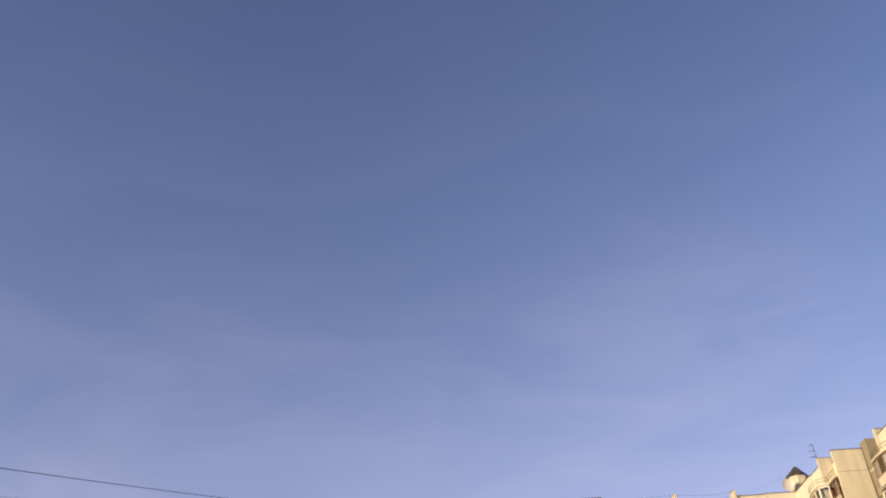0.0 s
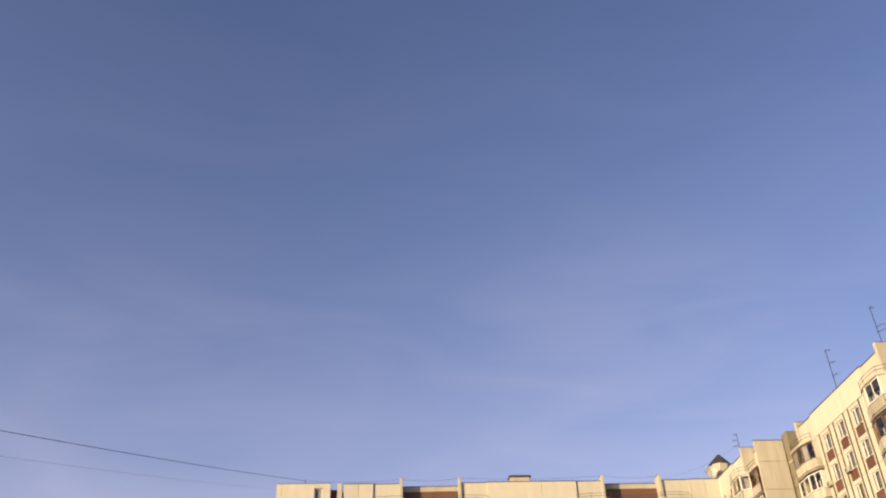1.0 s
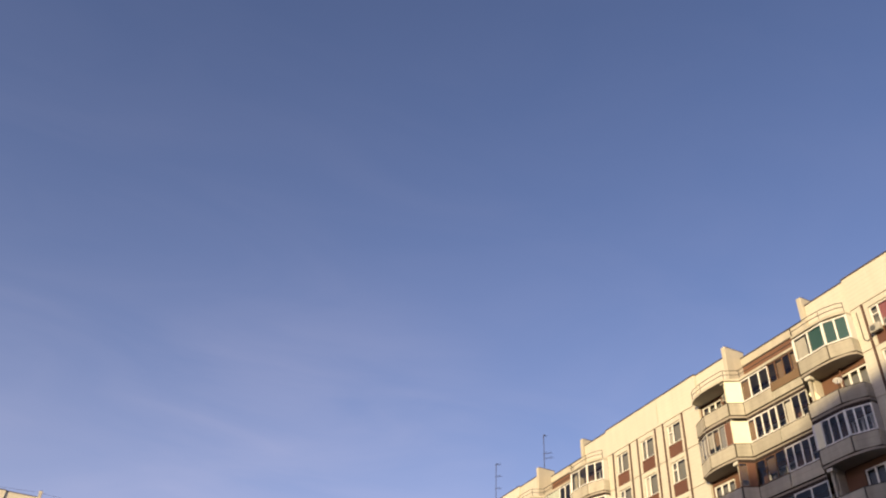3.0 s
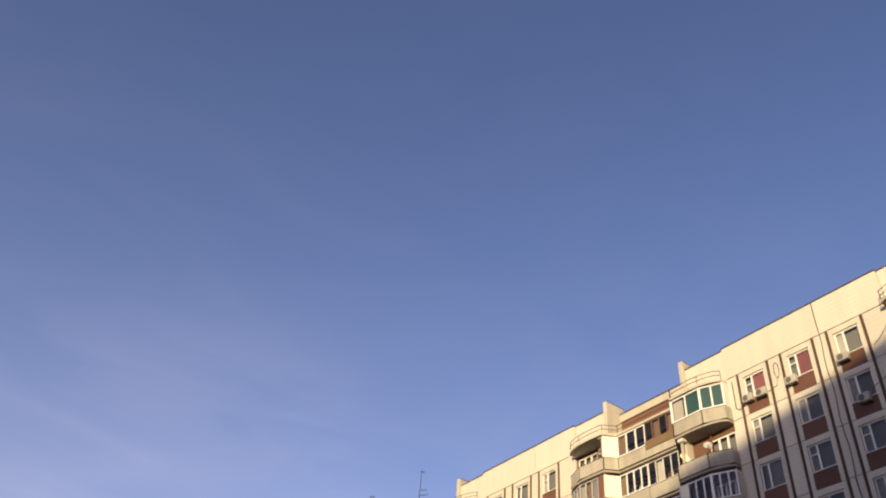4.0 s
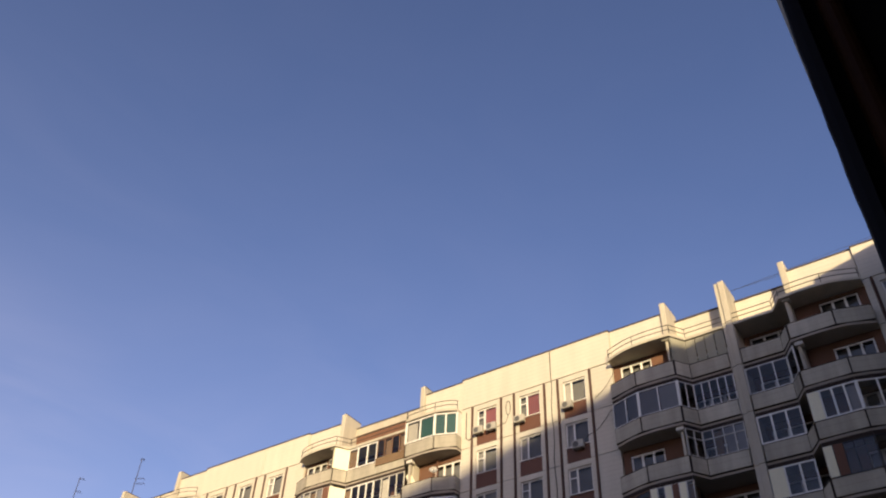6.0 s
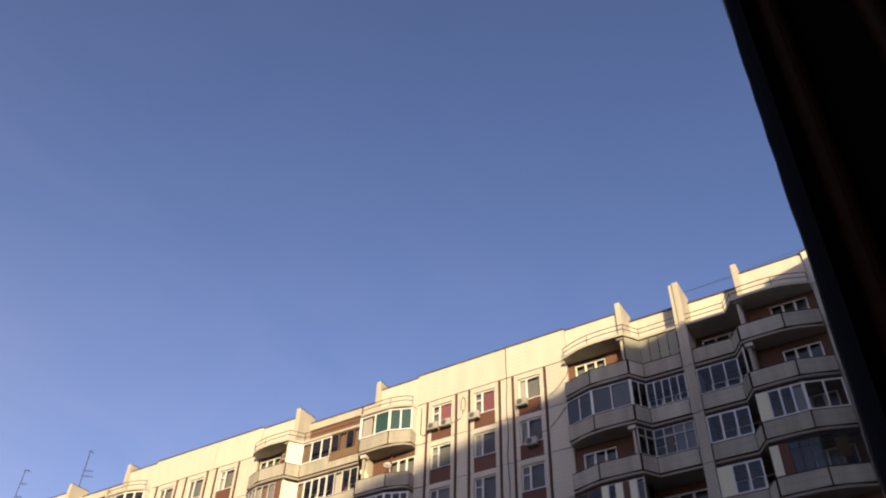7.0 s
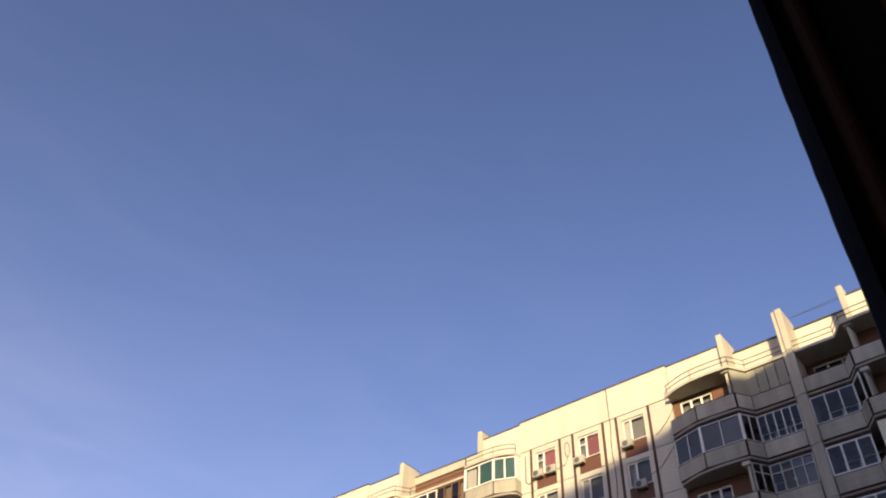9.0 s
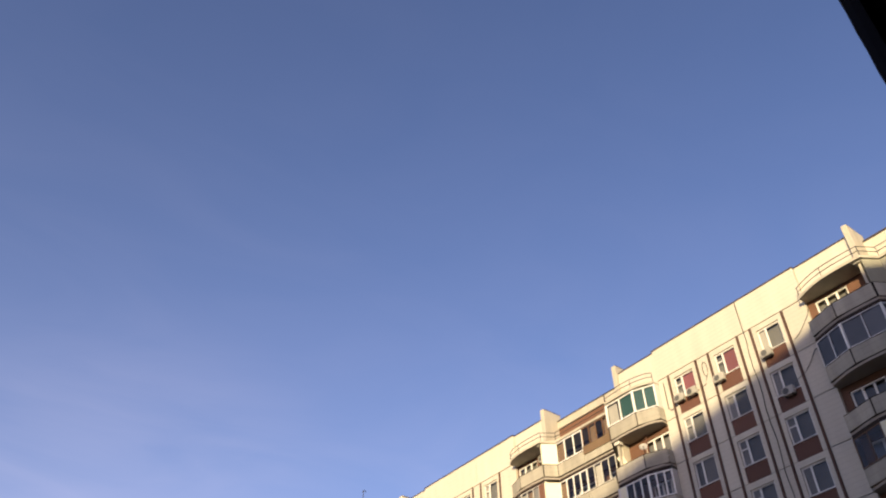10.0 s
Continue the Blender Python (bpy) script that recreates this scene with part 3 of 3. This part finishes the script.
# ---- block that closes the far end ----
BY = 92.4
HB = empty("apartment_building", pose(0, BY, 0) @ Matrix.Diagonal((0.95, 1, 1, 1)), "cream panel apartment block closing the courtyard's far end", "building", "panel blocks round the yard")
CB = (2.66, 26.38)
half_bay(HB, CB[0], -1, some(ANY), False)
half_bay(HB, CB[0], 1, some(ANY), False)
half_bay(HB, CB[1], -1, listed([("Wgg", "Wgg", "Wc", "Wbgg")], ANY), False)
half_bay(HB, CB[1], 1, listed([("nyt", "ngy", "", "Wggb")], ANY), False)
flat_stretch(HB, (CB[0] + CB[1]) / 2)
flat_stretch(HB, CB[1] + 11.94, hi=-FLATW / 2 + 4.0)
flat_stretch(HB, CB[0] - 11.94, lo=FLATW / 2 - 3.4)
mass(HB, -15.0, 40.0, 12.0)

# left end of the far block: narrow strip, dark gap and a blank end panel with one window
for s in range(-1, N):
    z, zt = level(s), (STOREY - 0.015 if s >= 0 else CREST - TOP)
    part("wall_panel", cached(("le1", s < 0), lambda: shape("wall_panel", [(0, 0.55, -0.1, 0.5, 0.012, zt + (0.1 if s < 0 else 0))], 0.01)), SMOOTH, HB, at=(-8.2, 0, z))
    part("wall_panel", cached(("le3", s < 0), lambda: shape("wall_panel", [(0, 0.6, -0.12, 0.6, 0.012, zt + 0.1 * (s < 0)), (0.62, 4.35, -0.1, 0.6, 0.012, zt + 0.1 * (s < 0)), (4.35, 5.25, -0.1, 0.6, 0.012, 0.45 if s < 0 else 0.9), (4.35, 5.25, -0.1, 0.6, 1.75 if s < 0 else 2.3, zt + 0.1 * (s < 0)), (5.25, 6.2, -0.1, 0.6, 0.012, zt + 0.1 * (s < 0))])), PANEL, HB, at=(-15.2, 0, z))
    part("window", cached(("le4", s < 0), lambda: shape("window", [(4.36, 5.24, 0.1, 0.16, zz, zz + 0.07) for zz in ((0.46, 1.67) if s < 0 else (0.91, 2.22))] + [(xx, xx + 0.07, 0.1, 0.16, 0.53 if s < 0 else 0.98, 1.67 if s < 0 else 2.22) for xx in (4.36, 5.17)])), WHITE, HB, at=(-15.2, 0, z))
    part("pane", cached(("le5", s < 0), lambda: shape("pane", [(4.4, 5.2, 0.12, 0.13, 0.5 if s < 0 else 0.95, 1.7 if s < 0 else 2.25)])), GLASS, HB, at=(-15.2, 0, z))
    # pale sheet added behind the pane to stand in for its reflection
    part("blind", cached(("le6", s < 0), lambda: shape("blind", [(4.42, 5.18, 0.2, 0.21, 0.52 if s < 0 else 0.97, 1.65 if s < 0 else 2.2)])), CURTAIN, HB, at=(-15.2, 0, z))
part("recess_wall", shape("recess_wall", [(-9.0, -8.2, 0.9, 1.3, 0, CREST - 0.3)]), BRICK, HB)
part("rear_lining", shape("rear_lining", [(-15.1, -9.0, 0.9, 1.2, 0, CREST - 0.2)]), ROOM, HB)
part("flashing", shape("flashing", [(-15.22, -8.98, -0.14, 0.7, CREST + 0.1, CREST + 0.14)]), FLASH, HB)

# ---- the block and room the camera looks out of ----
HO = empty("apartment_building", pose(0, 0.12, 0, 0, 0, 180), "cream panel apartment block holding the dark window", "building", "panel blocks round the yard")
# local x is minus the world's x, local y goes into the block
OX0, OX1, OZ0, OZ1 = -0.6, 0.95, 5.45, 8.15
part("front_wall", shape("front_wall", [(OX1, 36, 0, 0.4, 0, CREST - 0.07), (-25, OX0 - 0.14, 0, 0.4, 0, CREST - 0.07), (OX0 - 0.14, OX1, 0, 0.4, 0, OZ0), (OX0 - 0.14, OX1, 0, 0.4, OZ1, CREST - 0.07)]), PANEL, HO)
part("front_wall", shape("front_wall", [(-31.9, -25.0, 1.4, 1.8, 0, CREST), (-36.5, -31.9, 0, 0.4, 0, CREST), (-25.3, -25.0, 0.4, 1.4, 0, CREST), (-31.9, -31.6, 0.4, 1.4, 0, CREST)]), PANEL, HO)
mass(HO, -36.5, 36.0, 12.0)
rx0, rx1, ry, rz0, rz1 = -1.9, 2.2, 4.2, 5.2, 8.3
# room surfaces carry the unlit interior in their near-black colour
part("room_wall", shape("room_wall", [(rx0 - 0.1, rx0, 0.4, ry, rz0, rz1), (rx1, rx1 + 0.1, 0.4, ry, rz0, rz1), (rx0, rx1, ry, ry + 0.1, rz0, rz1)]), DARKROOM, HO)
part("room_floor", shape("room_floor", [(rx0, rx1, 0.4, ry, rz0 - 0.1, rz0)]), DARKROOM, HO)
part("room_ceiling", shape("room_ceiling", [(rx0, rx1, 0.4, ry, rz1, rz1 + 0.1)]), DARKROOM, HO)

WF = empty("window_1", pose(0.6, 0.12, EYE + 0.6, 0.94) @ pose(0, 0, -EYE - 0.6), "dark brown wooden window jamb with a grey seal", "window", kind="structure")
# profile of the jamb, from the outside inwards: seal, groove, rounded wooden stile, groove, inner casing


def stile(name, x, y0, y1, depth, material):
    pts = []
    for i in range(9):
        a = math.pi * i / 8
        pts.append((x + 0.012 * (1 - math.sin(a)), (y0 + y1) / 2 + (y1 - y0) / 2 * math.cos(a)))
    pts += [(x + depth, y0), (x + depth, y1)]
    me = prism(name, pts, OZ0, OZ1)
    return part(name, me, material, WF)


def seal_mesh():
    """A soft strip whose outer lip wavers a little and is nicked here and there."""
    rnd = random.Random(11)
    bm = bmesh.new()
    rings, n = [], 90
    lip = 0.0
    for i in range(n + 1):
        lip = 0.75 * lip + rnd.uniform(-0.0008, 0.0008) + (0.0012 if rnd.random() < 0.05 else 0.0)
        z = OZ0 + (OZ1 - OZ0) * i / n
        prof = ((0.0, -0.019), (-0.001, -0.011), (lip * 0.4, -0.004 + lip), (0.006, -0.002 + lip), (0.135, -0.002), (0.135, -0.019))
        rings.append([bm.verts.new((x, y, z)) for x, y in prof])
    for a, b in zip(rings, rings[1:]):
        for k in range(6):
            bm.faces.new((a[k], a[(k + 1) % 6], b[(k + 1) % 6], b[k]))
    bm.faces.new(rings[0])
    bm.faces.new(rings[-1])
    bmesh.ops.recalc_face_normals(bm, faces=bm.faces)
    me = bpy.data.meshes.new("seal")
    bm.to_mesh(me)
    bm.free()
    return me


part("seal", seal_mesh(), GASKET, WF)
# the groove's shade is painted in with the same near-black
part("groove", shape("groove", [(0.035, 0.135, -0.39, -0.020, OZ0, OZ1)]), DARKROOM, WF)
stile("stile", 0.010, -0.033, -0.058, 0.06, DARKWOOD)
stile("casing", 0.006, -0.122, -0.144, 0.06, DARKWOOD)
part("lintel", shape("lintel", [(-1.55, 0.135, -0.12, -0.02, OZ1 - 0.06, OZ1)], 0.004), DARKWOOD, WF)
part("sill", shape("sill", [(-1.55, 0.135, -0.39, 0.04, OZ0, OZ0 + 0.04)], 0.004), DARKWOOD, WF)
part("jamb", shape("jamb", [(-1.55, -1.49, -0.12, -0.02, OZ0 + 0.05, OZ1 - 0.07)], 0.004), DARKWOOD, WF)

# ---- on the walls: air conditioners, dishes, cables ----


def air_conditioner(x, y, z):
    """An outdoor unit on brackets, its front towards minus x."""
    ob = empty("air_conditioner", pose(x, y, z, 0, 0, -90), "cream outdoor air conditioner on the panel wall", "air conditioner", "outdoor units on the facade")
    part("case", cached("ac_case", lambda: shape("case", [(-0.34, 0.34, -0.26, 0.0, 0.0, 0.47)], 0.025)), ACBODY, ob)

    part("fan_well", cached("ac_fan", lambda: prism("fan_well", [(0.175 * math.cos(a * math.pi / 10), 0.175 * math.sin(a * math.pi / 10)) for a in range(20)], 0, 0.012)), GRILLE, ob, "dark round fan grille").matrix_local = pose(-0.10, -0.262, 0.235, 90)
    for bx in (-0.25, 0.21):
        part("bracket", cached("ac_br", lambda: shape("bracket", [(0, 0.04, -0.28, 0.07, -0.04, -0.002)])), STEEL, ob, at=(bx, 0, 0))
    return ob


WX = FX - 0.06
for y, z in ((25.10, 32.35), (24.17, 32.33), (22.2, 32.25), (19.0, 32.2), (18.5, 29.52), (49.0, 29.4), (42.7, 26.7), (73.6, 29.7), (69.9, 29.7)):
    air_conditioner(WX, y, z)
# two more on the back walls of open balconies
air_conditioner(FX + 0.1, C0 - 3.95, level(0) + 1.0)
air_conditioner(FX + 0.1, C1 + 3.85, level(0) + 1.75)


def dish(x, y, z, r, yaw, tilt, label, reach):
    """A satellite dish on an arm that reaches back to its wall."""
    ob = empty("satellite_dish", pose(x, y, z, 0, 0, yaw), label, "satellite dish")

    def bowl():
        bm = bmesh.new()
        rings = [[bm.verts.new((r * k / 5 * math.cos(2 * math.pi * i / 24), -0.35 * r * (k / 5) ** 2, r * k / 5 * math.sin(2 * math.pi * i / 24))) for i in range(24)] for k in range(1, 6)]
        mid = bm.verts.new((0, 0, 0))
        for i in range(24):
            j = (i + 1) % 24
            bm.faces.new((mid, rings[0][i], rings[0][j]))
            for a, b in zip(rings, rings[1:]):
                bm.faces.new((a[i], b[i], b[j], a[j]))
        bmesh.ops.solidify(bm, geom=bm.faces[:], thickness=0.015)
        me = bpy.data.meshes.new("bowl")
        bm.to_mesh(me)
        bm.free()
        return me
    part("bowl", bowl(), WHITE, ob).rotation_euler = (radians(-tilt), 0, 0)
    part("arm", tubes("arm", [[(0, 0, 0), (0, reach, -0.25 * reach), (0, reach, -0.25 * reach - 0.3)]], 0.025), STEEL, ob)
    part("feed", tubes("feed", [[(0, -0.1 * r, -r * 0.95), (0, -r * 1.1, -0.1 * r)]], 0.015), STEEL, ob)
    return ob


dish(FX - 1.05, 27.7, 30.2, 0.25, -55, 20, "white satellite dish fixed on a balcony front", 0.16)

# on the open balcony below the green blinds: a leaning board and a red riser
lb = new("leaning_board", shape("leaning_board", [(-0.19, 0.19, -0.012, 0.012, 0.0, 2.2)], 0.004))
lb.data.materials.append(SHEET)
lb.matrix_world = pose(FX - 0.51, 28.95, level(1) + 0.005, 0, 0, -90) @ pose(0, 0, 0, 0, -30, 0)
tagged(lb, "pale narrow board leaning on an open balcony", "board")
rp = new("riser_pipe", tubes("riser_pipe", [[(FX + 0.02, 28.2, level(1) - 0.02), (FX + 0.02, 28.2, level(0) - 0.1)]], 0.05, 8))
rp.data.materials.append(RUST)
tagged(rp, "red-brown vertical pipe on an open balcony", "pipe")

# cables that run from the balcony's edge over the wall
for pts in ([(16.0, 33.78), (16.2, 33.4), (16.55, 33.0), (17.0, 32.6), (17.3, 32.45)], [(16.2, 31.4), (16.48, 31.3), (16.8, 30.9), (17.33, 30.4), (17.85, 30.25), (18.2, 29.9)]):
    wc = new("wall_cable", tubes("wall_cable", [[(FX - 0.05, y, z) for y, z in pts]], 0.014))
    wc.data.materials.append(STEEL)
    tagged(wc, "black cable sagging across the panel wall", "cable", "cables on the wall")

# loose cable loop and drain pipe on the flat wall
cb = new("cable_loop", tubes("cable_loop", [[(FX - 0.02, 23.07 + 0.16 * math.sin(a / 12 * 2 * math.pi), 33.6 + 0.5 * math.cos(a / 12 * 2 * math.pi)) for a in range(13)], [(FX - 0.02, 23.07, 33.1), (FX - 0.02, 23.25, 32.65), (FX - 0.02, 24.0, 32.5)]], 0.022))
cb.data.materials.append(STEEL)
tagged(cb, "grey looped cable hanging on the wall", "cable")
dp = new("conduit_pipe", tubes("conduit_pipe", [[(FX - 0.03, 26.1, 34.2), (FX - 0.03, 26.1, 32.4), (FX - 0.03, 25.9, 32.2), (FX - 0.03, 25.5, 32.35)]], 0.03))
dp.data.materials.append(STEEL)
tagged(dp, "thin dark conduit pipe on the wall", "pipe")
sm = new("lightning_conductor", tubes("lightning_conductor", [[(FX - 0.05, 20.06 + 0.05 * math.sin(k * 1.7) * (k > 1), CREST - 0.9 * k) for k in range(40)]], 0.022))
sm.data.materials.append(STEEL)
tagged(sm, "thin dark wire running down the wall", "wire")

# ---- on the roofs ----


def antenna(x, y, top, bars, turn):
    """A mast with cross bars."""
    ob = empty("roof_antenna", pose(x, y, CREST - 0.3, 0, 0, turn), "thin dark aerial mast with cross bars", "antenna", "aerials on the roof")
    ht = top - CREST + 0.3
    part("mast", tubes("mast", [[(0, 0, 0), (0, 0, ht)]], 0.035), STEEL, ob)
    for dz, half in bars:
        b = part("boom", tubes("boom", [[(-0.15, 0, ht - dz), (1.3 * half, 0, ht - dz)]], 0.02), STEEL, ob)
        part("element", tubes("element", [[(1.3 * half * f, -0.3, ht - dz), (1.3 * half * f, 0.3, ht - dz)] for f in (0.3, 0.6, 0.95)], 0.014, 4), STEEL, b)
    return ob


antenna(41.5, 74.0, 43.5, ((0.15, 0.35), (1.5, 0.45), (2.8, 0.45)), -60)
antenna(41.5, 64.6, 43.0, ((0.1, 0.2), (2.0, 0.6), (2.5, 0.7)), -60)
antenna(39.0, 94.3, 42.7, ((0.1, 0.3), (0.8, 0.45), (1.5, 0.5)), 160)

vb = empty("roof_vent", pose(12.65, BY + 1.4, CREST - 0.3), "cream brick roof vent with a dark metal lid", "vent")
part("shaft", shape("shaft", [(-1.1, 1.1, -0.5, 0.5, 0, 1.15)], 0.02), SMOOTH, vb)
part("lid", shape("lid", [(-1.25, 1.25, -0.65, 0.65, 1.15, 1.35)], 0.02), FLASH, vb)

SX, SY = 36.3, BY + 1.9
sh = empty("roof_shaft", pose(SX, SY, CREST - 0.3), "cream eight-sided roof shaft with a dark pointed cap", "vent shaft")
part("drum", prism("drum", [(1.15 * math.cos(math.pi / 8 + a * math.pi / 4), 1.08 * math.sin(math.pi / 8 + a * math.pi / 4)) for a in range(8)], 0, 2.55, 0.03), SMOOTH, sh)


def cap_mesh():
    bm = bmesh.new()
    bmesh.ops.create_cone(bm, cap_ends=True, segments=4, radius1=1.45, radius2=0.15, depth=1.25, matrix=Matrix.Translation((0, 0, 3.17)))
    me = bpy.data.meshes.new("cap")
    bm.to_mesh(me)
    bm.free()
    return me


part("cap", cap_mesh(), STEEL, sh)
dish(34.42, BY + 0.35, 37.55, 0.68, -12, 4, "large white satellite dish beside the roof shaft", 1.2)

hp = new("roof_hook", tubes("roof_hook", [[(-11.36, BY + 0.2, CREST), (-11.36, BY + 0.2, 37.25)]], 0.05))
hp.data.materials.append(STEEL)
tagged(hp, "short steel cable post on the roof edge", "post")


def hung_cable(a, b, sag, r):
    a, b = Vector(a), Vector(b)
    pts = [a.lerp(b, i / 16) - Vector((0, 0, 4 * sag * (i / 16) * (1 - i / 16))) for i in range(17)]
    ob = new("overhead_cable", tubes("overhead_cable", [pts], r, 5))
    ob.data.materials.append(STEEL)
    return tagged(ob, "thin dark overhead cable between the roofs", "cable", "overhead cables")


hung_cable((-11.36, BY + 0.2, 37.2), (-34.0, 0.13, 13.8), 0.6, 0.022)
hung_cable((-14.5, BY + 0.3, 36.3), (-33.0, 0.13, 12.2), 0.6, 0.006)
hung_cable((26.2, BY + 0.7, CREST), (39.0, 94.3, 41.4), 0.9, 0.006)
# wires strung along the far block from post to fin
ALONG = ((-11.36, 37.2), (-0.73, CREST + 0.55), (5.79, CREST + 0.6), (21.9, CREST + 0.6), (28.3, CREST + 0.55))
for (xa, za), (xb, zb) in zip(ALONG, ALONG[1:]):
    hung_cable((xa, BY + 0.15, za), (xb, BY + 0.15, zb), 0.25, 0.012)
for k in range(3):
    hung_cable((FX + 0.9, 9.22 - 0.35 * k, CREST + 0.6), (FX + 0.6, -6.8, CREST + 0.3 + 0.55 * k), 0.1, 0.007)
